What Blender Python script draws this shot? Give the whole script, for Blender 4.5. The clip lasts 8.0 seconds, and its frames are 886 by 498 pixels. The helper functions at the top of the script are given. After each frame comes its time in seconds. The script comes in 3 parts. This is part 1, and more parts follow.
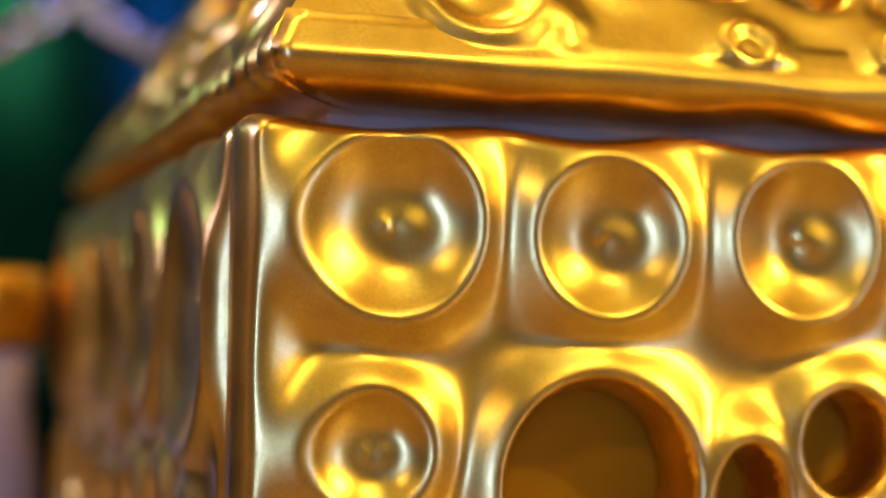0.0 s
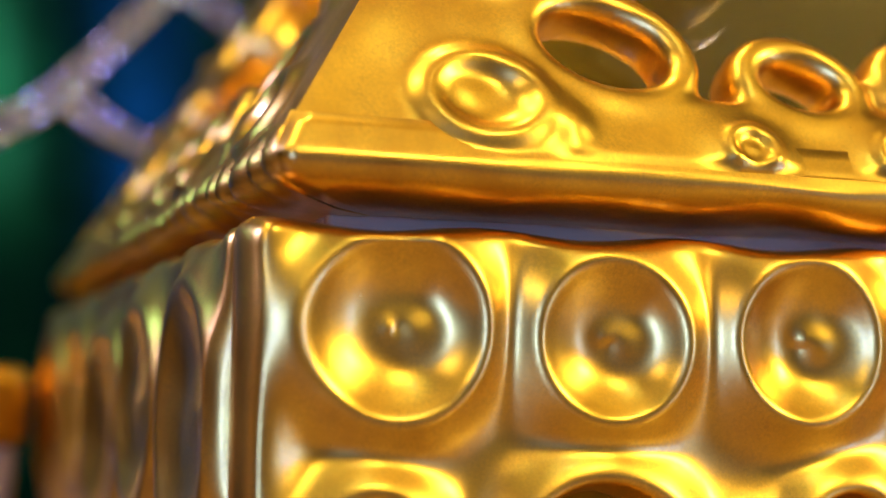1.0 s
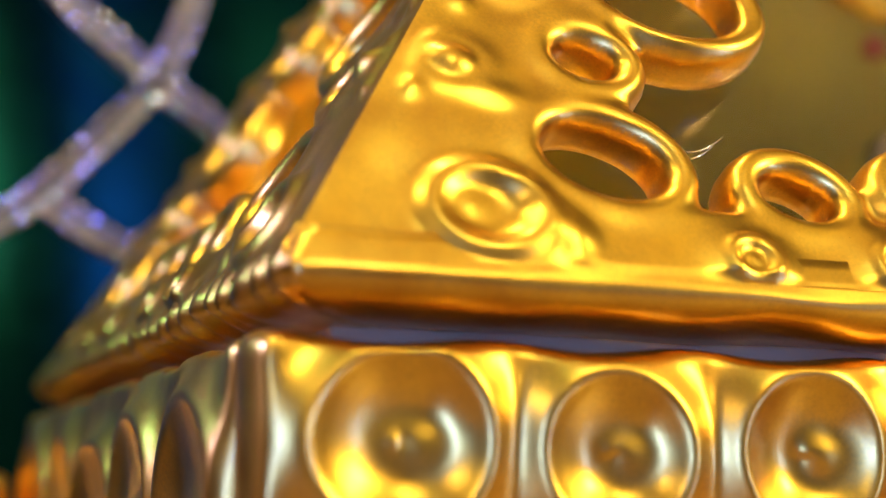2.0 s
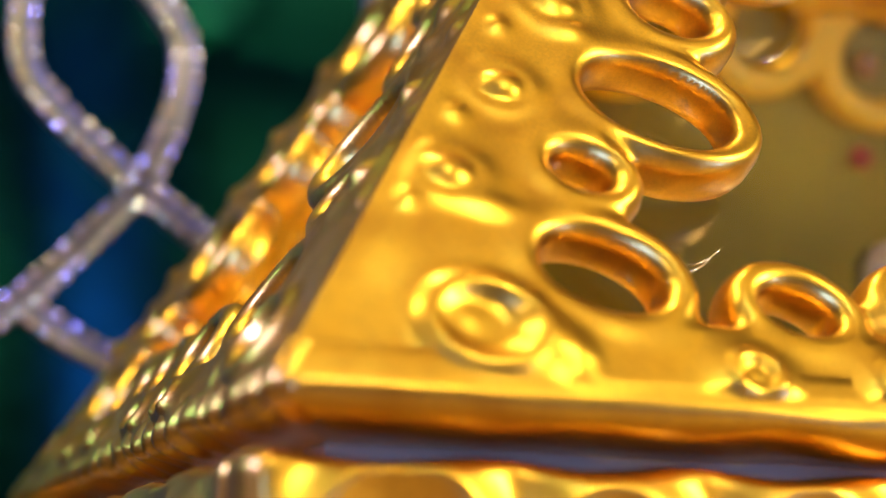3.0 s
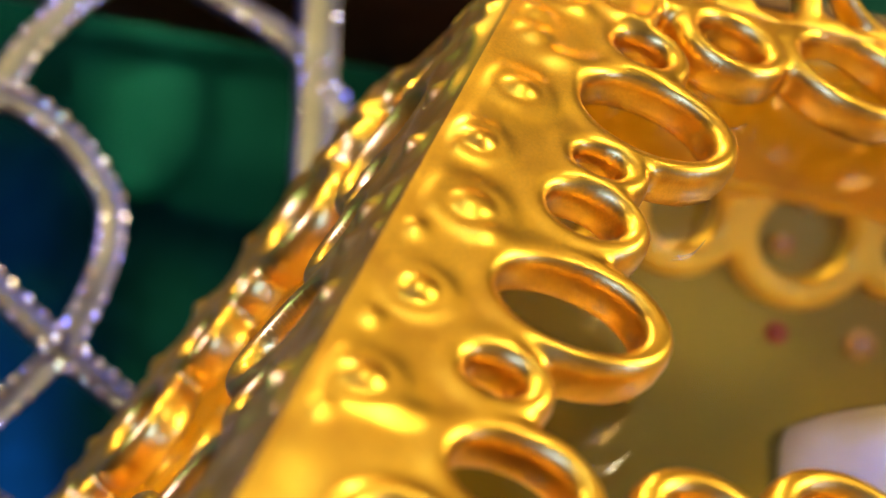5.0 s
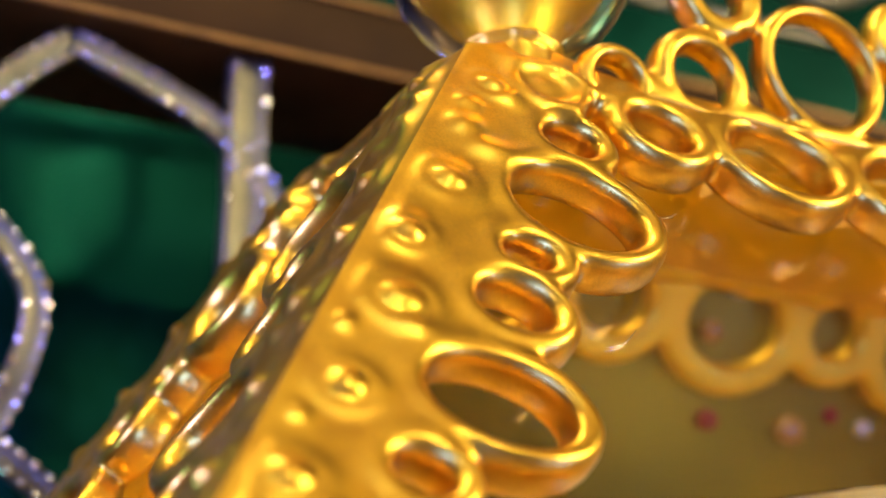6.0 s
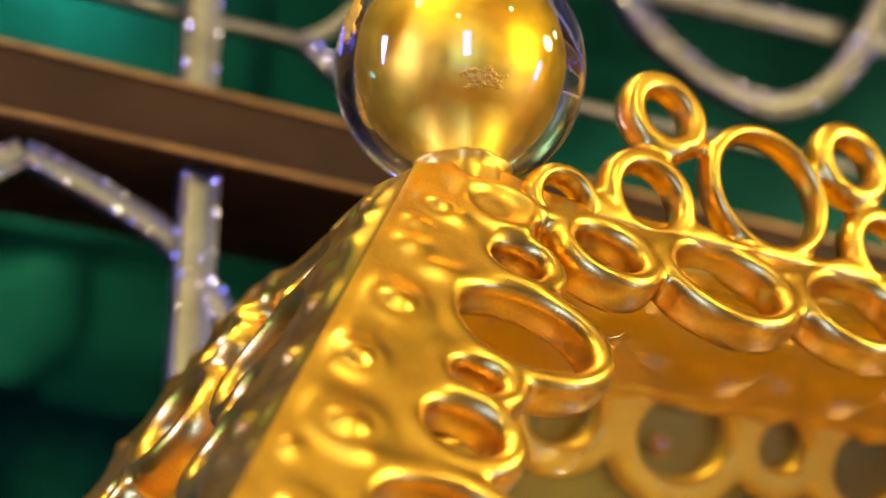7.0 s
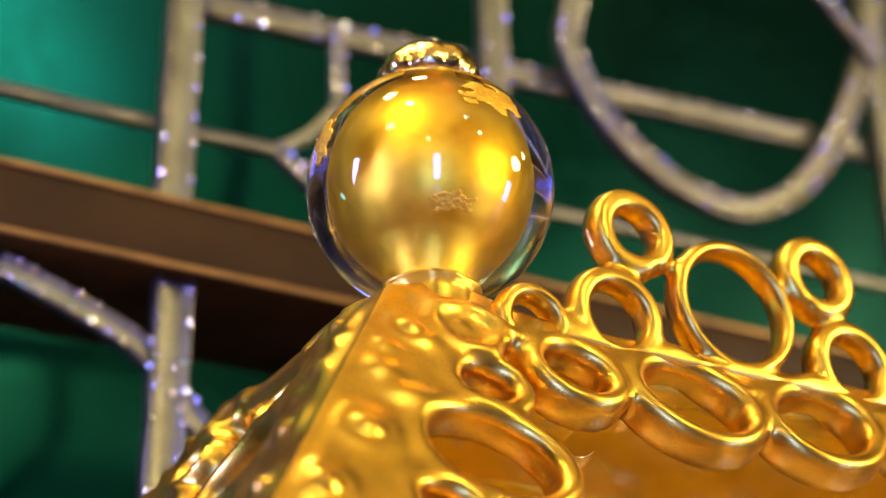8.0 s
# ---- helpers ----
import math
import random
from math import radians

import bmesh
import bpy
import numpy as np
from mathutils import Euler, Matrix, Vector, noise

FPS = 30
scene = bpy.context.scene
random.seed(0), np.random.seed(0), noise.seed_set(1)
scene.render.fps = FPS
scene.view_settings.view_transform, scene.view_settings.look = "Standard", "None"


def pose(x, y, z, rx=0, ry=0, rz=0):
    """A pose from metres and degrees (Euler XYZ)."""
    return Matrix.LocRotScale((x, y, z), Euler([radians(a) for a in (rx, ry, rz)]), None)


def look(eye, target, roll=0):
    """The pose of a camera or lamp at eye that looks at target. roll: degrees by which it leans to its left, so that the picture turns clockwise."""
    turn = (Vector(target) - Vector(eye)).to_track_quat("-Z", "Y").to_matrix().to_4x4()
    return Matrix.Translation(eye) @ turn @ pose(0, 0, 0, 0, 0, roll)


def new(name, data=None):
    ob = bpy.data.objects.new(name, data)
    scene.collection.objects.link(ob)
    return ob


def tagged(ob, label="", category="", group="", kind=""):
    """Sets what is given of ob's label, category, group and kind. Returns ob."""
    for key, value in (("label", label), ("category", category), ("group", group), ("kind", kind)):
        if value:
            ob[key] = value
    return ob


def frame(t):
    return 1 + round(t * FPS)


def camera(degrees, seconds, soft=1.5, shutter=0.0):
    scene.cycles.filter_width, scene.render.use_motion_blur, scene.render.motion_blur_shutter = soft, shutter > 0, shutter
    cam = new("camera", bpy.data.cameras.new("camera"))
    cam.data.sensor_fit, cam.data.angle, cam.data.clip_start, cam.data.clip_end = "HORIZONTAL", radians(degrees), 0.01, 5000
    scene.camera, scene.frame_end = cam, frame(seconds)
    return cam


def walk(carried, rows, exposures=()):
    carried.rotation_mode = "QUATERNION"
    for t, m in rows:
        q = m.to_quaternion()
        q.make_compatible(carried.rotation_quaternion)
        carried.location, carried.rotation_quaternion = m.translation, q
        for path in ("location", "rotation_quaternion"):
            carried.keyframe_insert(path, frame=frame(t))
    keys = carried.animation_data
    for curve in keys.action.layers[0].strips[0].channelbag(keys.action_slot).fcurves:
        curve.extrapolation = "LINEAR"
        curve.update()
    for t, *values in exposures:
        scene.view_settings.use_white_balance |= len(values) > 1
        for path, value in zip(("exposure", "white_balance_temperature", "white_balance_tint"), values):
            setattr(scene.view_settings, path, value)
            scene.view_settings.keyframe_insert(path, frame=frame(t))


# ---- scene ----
cam = camera(29.344, 8.0)
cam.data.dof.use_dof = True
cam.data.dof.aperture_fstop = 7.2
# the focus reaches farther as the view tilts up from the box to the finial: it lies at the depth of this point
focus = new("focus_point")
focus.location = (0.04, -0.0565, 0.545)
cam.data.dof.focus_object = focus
PATH = [
    (0, (-0.06123, -0.29250, -0.03965), (0.06582, 0.08626, -0.01954), 0.79),
    (0.5, (-0.06381, -0.29045, -0.03843), (0.06538, 0.08687, -0.00773), 0.81),
    (1, (-0.06668, -0.28825, -0.03700), (0.06686, 0.08655, 0.00401), 0.68),
    (1.5, (-0.07035, -0.28633, -0.03550), (0.06730, 0.08578, 0.01534), 0.50),
    (2, (-0.07372, -0.28446, -0.03319), (0.06749, 0.08454, 0.02927), 0.45),
    (2.2, (-0.07454, -0.28340, -0.03230), (0.06831, 0.08389, 0.03616), 0.42),
    (3.5, (-0.07571, -0.27505, -0.02690), (0.07094, 0.08513, 0.06670), 0.75),
    (4, (-0.07671, -0.28251, -0.02142), (0.07294, 0.07467, 0.07869), 1.20),
    (4.5, (-0.07694, -0.28735, -0.01840), (0.07594, 0.06625, 0.08926), 1.42),
    (5.8, (-0.07523, -0.28406, -0.01306), (0.09119, 0.05607, 0.11585), 0.48),
    (6, (-0.07527, -0.28353, -0.01211), (0.09417, 0.05351, 0.12090), 0.36),
    (6.5, (-0.07651, -0.28303, -0.00928), (0.09772, 0.04731, 0.13397), 0.27),
    (7, (-0.07580, -0.28649, -0.00618), (0.09992, 0.03821, 0.14775), -0.03),
    (7.5, (-0.07678, -0.29187, -0.00222), (0.09839, 0.02878, 0.16056), -0.24),
    (8, (-0.07848, -0.29583, 0.00095), (0.09806, 0.01928, 0.17282), -0.55),
]
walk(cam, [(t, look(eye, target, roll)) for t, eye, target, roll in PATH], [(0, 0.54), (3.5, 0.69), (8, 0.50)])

# ---- light ----
world = bpy.data.worlds.new("room")
world.use_nodes = True
world.node_tree.nodes["Background"].inputs["Color"].default_value = (0.02, 0.018, 0.015, 1)
scene.world = world


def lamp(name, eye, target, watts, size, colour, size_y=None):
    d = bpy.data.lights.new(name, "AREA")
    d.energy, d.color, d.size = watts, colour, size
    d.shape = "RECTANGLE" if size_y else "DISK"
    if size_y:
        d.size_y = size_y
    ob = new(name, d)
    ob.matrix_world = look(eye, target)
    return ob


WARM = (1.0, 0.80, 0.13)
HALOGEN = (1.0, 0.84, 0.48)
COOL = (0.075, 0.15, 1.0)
# unseen fills added to wash the ceiling that the gold mirrors
lamp("ceiling_fill", (0.95, -0.95, 1.45), (0.90, -0.85, 1.9), 1.4, 0.3, WARM)
lamp("ceiling_fill", (-1.15, 0.10, 1.45), (-1.15, 0.10, 1.9), 2.4, 0.3, WARM)
lamp("ceiling_fill", (1.45, -0.75, 1.45), (1.45, -0.75, 1.9), 2.6, 0.3, WARM)
lamp("ceiling_fill", (0.35, 0.10, 1.45), (0.35, 0.10, 1.9), 3.4, 0.3, WARM)
lamp("ceiling_fill", (0.20, -1.15, 1.50), (0.20, -1.15, 1.9), 2.0, 0.3, WARM)
# out of view; this one and the next follow reflections in the glass ball
lamp("unseen_spot", (-0.85, -1.60, 0.95), (0.1, 0, 0.1), 2.5, 0.13, HALOGEN)
lamp("unseen_spot", (2.15, -0.95, 1.20), (0.2, 0, 0.1), 4.0, 0.15, HALOGEN)
# fill added to brighten the inside of the casket
lamp("unseen_spot", (1.45, -0.95, 0.65), (0.30, 0.13, 0.02), 12.0, 0.30, HALOGEN)
# fill added for the bumps on the left roof side
lamp("unseen_spot", (-0.80, -0.32, 0.95), (0.05, 0.1, 0.05), 1.2, 0.14, HALOGEN)
# overhead source, also placed after a reflection in the ball
lamp("unseen_spot", (0.15, 0.30, 1.50), (0.2, 0.05, 0.1), 3.0, 0.12, HALOGEN)
# more added sources, cool and warm, tuned to highlights and the inside
lamp("unseen_spot", (0.36, -1.60, 1.86), (0.1, 0, 0.1), 1.5, 0.14, (0.60, 0.95, 1.0))
lamp("unseen_spot", (0.75, -1.85, 1.45), (0.1, 0, 0.1), 8.0, 0.14, HALOGEN)
lamp("unseen_spot", (-0.55, -0.40, 1.60), (0.1, 0, 0.1), 4.0, 0.16, HALOGEN)
# unseen teal fills added for the curtain's bright patch and its lower left
lamp("curtain_fill", (0.168, 0.229, 0.703), (0.11, 0.52, 0.80), 0.6, 0.08, (0.25, 0.95, 0.95))
lamp("curtain_fill", (-0.32, 0.30, 0.18), (-0.10, 0.52, 0.04), 0.20, 0.08, (0.25, 0.95, 0.95))
# warm fills added for the left side of the casket
lamp("unseen_spot", (-0.35, 0.15, 1.35), (-0.02, 0.14, 0.1), 3.4, 0.16, HALOGEN)
lamp("unseen_spot", (-0.85, 0.34, 0.45), (0.0, 0.12, 0.0), 2.2, 0.14, HALOGEN)
# unseen fill added on the front wall, which the casket reflects
lamp("wall_fill", (0.9, -2.5, 1.7), (0.9, -3.2, 0.2), 0.5, 2.4, WARM, 0.2)
lamp("shop_window", (-0.75, -2.00, 0.02), (0, 0, 0), 31.0, 0.26, COOL, 0.90)
lamp("shop_window", (1.75, -1.45, -0.12), (0, 0, 0), 11.0, 0.20, COOL, 0.60)
# blue source added out of view for blue glints on casket and lattice
lamp("blue_side_fill", (-0.47, 0.16, 0.28), (-0.05, -0.15, 0.05), 6.0, 0.06, (0.18, 0.19, 1.0), 0.2)

# ---- materials ----
def mat(name, base, rough=0.5, metal=0.0, **extra):
    m = bpy.data.materials.new(name)
    m.use_nodes = True
    b = m.node_tree.nodes["Principled BSDF"]
    b.inputs["Base Color"].default_value = (*base, 1)
    b.inputs["Roughness"].default_value = rough
    b.inputs["Metallic"].default_value = metal
    for key, value in extra.items():
        b.inputs[key.replace("_", " ")].default_value = value
    return m


def vary(m, base, other, scale, detail=6.0, rough=None, bump=0.0, bump_scale=None, lo=0.35, hi=0.7):
    """Mixes two colours by a noise, and sets roughness range and bump from finer noises."""
    nt = m.node_tree
    b = nt.nodes["Principled BSDF"]
    co = nt.nodes.new("ShaderNodeTexCoord")
    n = nt.nodes.new("ShaderNodeTexNoise")
    n.inputs["Scale"].default_value, n.inputs["Detail"].default_value = scale, detail
    nt.links.new(co.outputs["Object"], n.inputs["Vector"])
    r = nt.nodes.new("ShaderNodeValToRGB")
    r.color_ramp.elements[0].position, r.color_ramp.elements[1].position = lo, hi
    r.color_ramp.elements[0].color, r.color_ramp.elements[1].color = (*base, 1), (*other, 1)
    nt.links.new(n.outputs["Fac"], r.inputs["Fac"])
    nt.links.new(r.outputs["Color"], b.inputs["Base Color"])
    n2 = nt.nodes.new("ShaderNodeTexNoise")
    n2.inputs["Scale"].default_value, n2.inputs["Detail"].default_value = bump_scale or scale * 6, 4.0
    nt.links.new(co.outputs["Object"], n2.inputs["Vector"])
    if rough:
        k = nt.nodes.new("ShaderNodeMapRange")
        k.inputs["From Min"].default_value, k.inputs["From Max"].default_value = 0.3, 0.7
        k.inputs["To Min"].default_value, k.inputs["To Max"].default_value = rough
        nt.links.new(n2.outputs["Fac"], k.inputs["Value"])
        nt.links.new(k.outputs["Result"], b.inputs["Roughness"])
    if bump:
        p = nt.nodes.new("ShaderNodeBump")
        p.inputs["Strength"].default_value, p.inputs["Distance"].default_value = bump, 0.0008
        nt.links.new(n2.outputs["Fac"], p.inputs["Height"])
        nt.links.new(p.outputs["Normal"], b.inputs["Normal"])
    return m



def gold_leaf():
    """Hand-laid leaf: tone drifts over centimetres, worn patches with a fine wrinkled grain, and specks where the brown ground shows."""
    m = mat("gold_leaf", (1, 0.6, 0.08), 0.3, 1.0, Coat_Weight=0.15, Coat_Roughness=0.18)
    nt = m.node_tree
    b, co = nt.nodes["Principled BSDF"], nt.nodes.new("ShaderNodeTexCoord")

    def grain(scale, detail, lo, hi, to_lo=0.0, to_hi=1.0, distort=0.0):
        n = nt.nodes.new("ShaderNodeTexNoise")
        n.inputs["Scale"].default_value, n.inputs["Detail"].default_value, n.inputs["Distortion"].default_value = scale, detail, distort
        nt.links.new(co.outputs["Object"], n.inputs["Vector"])
        k = nt.nodes.new("ShaderNodeMapRange")
        for key, value in zip(("From Min", "From Max", "To Min", "To Max"), (lo, hi, to_lo, to_hi)):
            k.inputs[key].default_value = value
        nt.links.new(n.outputs["Fac"], k.inputs["Value"])
        return k.outputs["Result"]

    def maths(kind, a, c):
        n = nt.nodes.new("ShaderNodeMath")
        n.operation = kind
        for socket, value in zip(n.inputs, (a, c)):
            if isinstance(value, float):
                socket.default_value = value
            else:
                nt.links.new(value, socket)
        return n.outputs[0]

    def blend(fac, a, c):
        n = nt.nodes.new("ShaderNodeMixRGB")
        nt.links.new(fac, n.inputs["Fac"])
        for socket, value in zip((n.inputs["Color1"], n.inputs["Color2"]), (a, c)):
            if isinstance(value, tuple):
                socket.default_value = (*value, 1)
            else:
                nt.links.new(value, socket)
        return n.outputs["Color"]

    drift = grain(65, 5, 0.38, 0.72)
    worn = grain(95, 3, 0.30, 0.78, 0.15, 1.0)
    fine = grain(1500, 4, 0.30, 0.70, 0.0, 1.0, 0.6)
    tone = blend(drift, (1.0, 0.602, 0.058), (0.70, 0.365, 0.034))
    tone = blend(maths("MULTIPLY", maths("MULTIPLY", fine, worn), 0.62), tone, (0.50, 0.265, 0.040))
    nt.links.new(tone, b.inputs["Base Color"])
    rough = maths("ADD", maths("MULTIPLY", worn, 0.07), maths("ADD", maths("MULTIPLY", fine, 0.045), 0.262))
    nt.links.new(rough, b.inputs["Roughness"])
    p = nt.nodes.new("ShaderNodeBump")
    p.inputs["Strength"].default_value, p.inputs["Distance"].default_value = 0.055, 0.0003
    nt.links.new(maths("MULTIPLY", fine, worn), p.inputs["Height"])
    nt.links.new(p.outputs["Normal"], b.inputs["Normal"])
    return m


GOLD = gold_leaf()
FOIL = vary(mat("gold_foil", (1, 0.6, 0.1), 0.2, 1.0), (1.0, 0.70, 0.20), (0.9, 0.60, 0.15), 120, 6, (0.12, 0.28), 0.9, 260)
GILT = vary(mat("gold_paint", (0.85, 0.5, 0.05), 0.4, 0.6), (0.97, 0.57, 0.008), (0.86, 0.47, 0.006), 45, 5, (0.32, 0.46), 0.1, 900)
LEAF = vary(mat("loose_leaf", (1, 0.66, 0.14), 0.5, 1.0), (1.0, 0.60, 0.05), (0.92, 0.50, 0.04), 200, 6, (0.42, 0.58), 0.7, 900)
CORE = vary(mat("gold_core", (1, 0.65, 0.12), 0.4, 1.0), (0.90, 0.535, 0.025), (0.64, 0.36, 0.014), 90, 6, (0.40, 0.50), 0.0, 300)
GLASS = mat("clear_glass", (1, 1, 1), 0.0, 0.0, Transmission_Weight=1.0, IOR=1.45)
GLUE = mat("clear_glue", (1, 0.9, 0.6), 0.1, 0.0, Transmission_Weight=0.9, IOR=1.5)
PANE = mat("pane_glass", (0.97, 0.96, 0.93), 0.0, 0.0, Transmission_Weight=1.0, IOR=1.3)
LINING = vary(mat("lining", (0.75, 0.62, 0.56), 0.6, Specular_IOR_Level=0.15), (0.84, 0.56, 0.15), (0.74, 0.48, 0.12), 20, 5, (0.5, 0.7), 0.1)
SILVER = vary(mat("silver_grey", (0.5, 0.48, 0.5), 0.4, 0.75), (0.25, 0.225, 0.13), (0.17, 0.150, 0.085), 60, 5, (0.26, 0.40), 0.35, 900)
RAIL_EDGE = vary(mat("orange_edge", (0.3, 0.16, 0.04), 0.4, 0.6), (0.30, 0.15, 0.03), (0.18, 0.09, 0.02), 60, 5, (0.32, 0.5), 0.2)
STUD = mat("rhinestone", (1.0, 0.93, 0.80), 0.22, 1.0)
BRONZE = vary(mat("bronze_rail", (0.2, 0.13, 0.07), 0.4, 0.0, Specular_IOR_Level=0.08), (0.060, 0.028, 0.005), (0.036, 0.017, 0.003), 25, 5, (0.42, 0.55), 0.1)
GREEN = vary(mat("green_satin", (0.0, 0.1, 0.07), 0.35, 0.95), (0.0006, 0.034, 0.0235), (0.0004, 0.024, 0.0165), 6, 4, (0.28, 0.38), 0.10, 90)
DARK = vary(mat("dark_wall", (0.01, 0.012, 0.012), 0.6), (0.012, 0.014, 0.014), (0.006, 0.008, 0.008), 8, 4, (0.5, 0.7))
CREAM = vary(mat("cream_satin", (0.8, 0.66, 0.42), 0.45), (0.44, 0.33, 0.08), (0.34, 0.25, 0.06), 30, 5, (0.4, 0.55), 0.2)
TRAY = vary(mat("cream_tray", (0.8, 0.6, 0.25), 0.45), (0.66, 0.48, 0.085), (0.60, 0.43, 0.075), 8, 3, (0.4, 0.55), 0.1)
BACKING = vary(mat("amber_backing", (0.3, 0.13, 0.012), 0.6, Specular_IOR_Level=0.0), (0.50, 0.20, 0.003), (0.40, 0.15, 0.002), 22, 5, (0.5, 0.7), 0.1)
# opaque brown put in place of the reflections in the clear back pane
REFLECTION_TINT = vary(mat("reflection_tint", (0.3, 0.22, 0.1), 0.2, 0.8), (0.28, 0.21, 0.014), (0.20, 0.15, 0.010), 7, 3, (0.28, 0.36))
# tones of blurred lights and spots, painted on small balls
RED = mat("red_blur", (0.30, 0.010, 0.004), 0.35, Specular_IOR_Level=0.2)
PALE = mat("cream_blur", (0.55, 0.42, 0.16), 0.3)
AMBER = mat("amber_blur", (0.45, 0.2, 0.02), 0.25)
PORCELAIN = vary(mat("porcelain", (0.75, 0.73, 0.68), 0.2), (0.45, 0.38, 0.25), (0.36, 0.30, 0.19), 14, 4, (0.15, 0.25))
WOOD = vary(mat("counter_wood", (0.4, 0.22, 0.09), 0.4), (0.26, 0.17, 0.055), (0.19, 0.12, 0.04), 9, 8, (0.3, 0.5), 0.2)
PLASTER = vary(mat("wall_paint", (0.36, 0.27, 0.17), 0.8), (0.14, 0.10, 0.062), (0.105, 0.073, 0.045), 5, 5, (0.7, 0.9), 0.1)
CEIL = vary(mat("ceiling_paint", (0.6, 0.5, 0.36), 0.8), (0.62, 0.52, 0.38), (0.56, 0.46, 0.33), 5, 5, (0.7, 0.9), 0.1)


# ---- helpers for shapes ----
def obj(name, verts, faces, material, parent=None, label="", smooth=True, sharp=0):
    me = bpy.data.meshes.new(name)
    me.from_pydata([tuple(v) for v in verts], [], [tuple(f) for f in faces])
    me.polygons.foreach_set("use_smooth", [smooth] * len(me.polygons))
    me.materials.append(material)
    me.update()
    if sharp:
        me.set_sharp_from_angle(angle=radians(sharp))
    ob = new(name, me)
    if parent:
        ob.parent = parent
    if label:
        ob["label"] = label
    return ob


def part(name, bm, material, parent=None, label="", smooth=True):
    me = bpy.data.meshes.new(name)
    bm.normal_update()
    bm.to_mesh(me)
    bm.free()
    me.polygons.foreach_set("use_smooth", [smooth] * len(me.polygons))
    me.materials.append(material)
    ob = new(name, me)
    if parent:
        ob.parent = parent
    if label:
        ob["label"] = label
    return ob


def thing(name, label, category, group="", kind=""):
    return tagged(new(name), label, category, group, kind)


def box_bm(x0, x1, y0, y1, z0, z1, bevel=0.0, seg=2):
    bm = bmesh.new()
    bmesh.ops.create_cube(bm, size=1)
    for v in bm.verts:
        v.co = Vector((x0 + (v.co.x + 0.5) * (x1 - x0), y0 + (v.co.y + 0.5) * (y1 - y0), z0 + (v.co.z + 0.5) * (z1 - z0)))
    if bevel:
        bmesh.ops.bevel(bm, geom=bm.edges[:], offset=bevel, segments=seg, affect="EDGES", profile=0.5)
    return bm


def revolve(profile, seg=64, wob=0.0, seed=1):
    """Verts and faces of a profile of (radius, z), turned about z."""
    v, f = [], []
    for i, (r, z) in enumerate(profile):
        for k in range(seg):
            a = 2 * math.pi * k / seg
            d = 1 + wob * (noise.noise(Vector((3 * math.cos(a), 3 * math.sin(a), z * 120 + seed))))
            v.append((r * d * math.cos(a), r * d * math.sin(a), z))
    for i in range(len(profile) - 1):
        for k in range(seg):
            a, b = i * seg + k, i * seg + (k + 1) % seg
            f.append((a, b, b + seg, a + seg))
    f.append(tuple(range(seg))[::-1])
    f.append(tuple((len(profile) - 1) * seg + k for k in range(seg)))
    return v, f


def moved(verts, m):
    return [m @ Vector(v) for v in verts]


def tube(points, half_w, half_d, seg=10):
    """A flattened tube along a line of points in the x-z plane."""
    v, f = [], []
    n = len(points)
    for i, p in enumerate(points):
        a, b = Vector(points[max(i - 1, 0)]), Vector(points[min(i + 1, n - 1)])
        t = (b - a).normalized()
        side = Vector((-t.z, 0, t.x))
        for k in range(seg):
            an = 2 * math.pi * k / seg
            c, s = math.cos(an), math.sin(an)
            c = math.copysign(abs(c) ** 0.6, c)
            s = math.copysign(abs(s) ** 0.6, s)
            v.append(Vector(p) + side * (half_w * c) + Vector((0, half_d * s, 0)))
    for i in range(n - 1):
        for k in range(seg):
            a, b = i * seg + k, i * seg + (k + 1) % seg
            f.append((a, b, b + seg, a + seg))
    f.append(tuple(range(seg))[::-1])
    f.append(tuple((n - 1) * seg + k for k in range(seg)))
    return v, f


def spline(keys, steps=12):
    """Points of a smooth curve through keys of (x, z)."""
    out = []
    for i in range(len(keys) - 1):
        p0, p1, p2, p3 = (Vector((keys[max(0, min(j, len(keys) - 1))][0], 0, keys[max(0, min(j, len(keys) - 1))][1])) for j in (i - 1, i, i + 1, i + 2))
        for s in range(steps):
            t = s / steps
            out.append(0.5 * ((2 * p1) + (p2 - p0) * t + (2 * p0 - 5 * p1 + 4 * p2 - p3) * t * t + (3 * p1 - p0 - 3 * p2 + p3) * t ** 3))
    out.append(Vector((keys[-1][0], 0, keys[-1][1])))
    return out


# ---- cast plates with holes, lips and dents ----
def ellipse(u, v, cu, cv, a, b, tilt=0.0):
    c, s = math.cos(math.radians(tilt)), math.sin(math.radians(tilt))
    x, y = (u - cu) * c + (v - cv) * s, -(u - cu) * s + (v - cv) * c
    k0 = np.sqrt((x / a) ** 2 + (y / b) ** 2)
    k1 = np.sqrt((x / a ** 2) ** 2 + (y / b ** 2) ** 2) + 1e-9
    return k0 * (k0 - 1) / k1


def smin(a, b, k):
    h = np.clip(0.5 + 0.5 * (b - a) / k, 0, 1)
    return b + (a - b) * h - k * h * (1 - h)


def smax(a, b, k):
    return -smin(-a, -b, k)


def wav(u, v, f, seed):
    return (np.sin(u * f + 1.3 * seed + 1.7 * np.sin(v * f * 0.7 + seed)) + np.sin(v * f * 1.13 + 2.1 * seed + 1.3 * np.sin(u * f * 0.83 - seed))) / 2


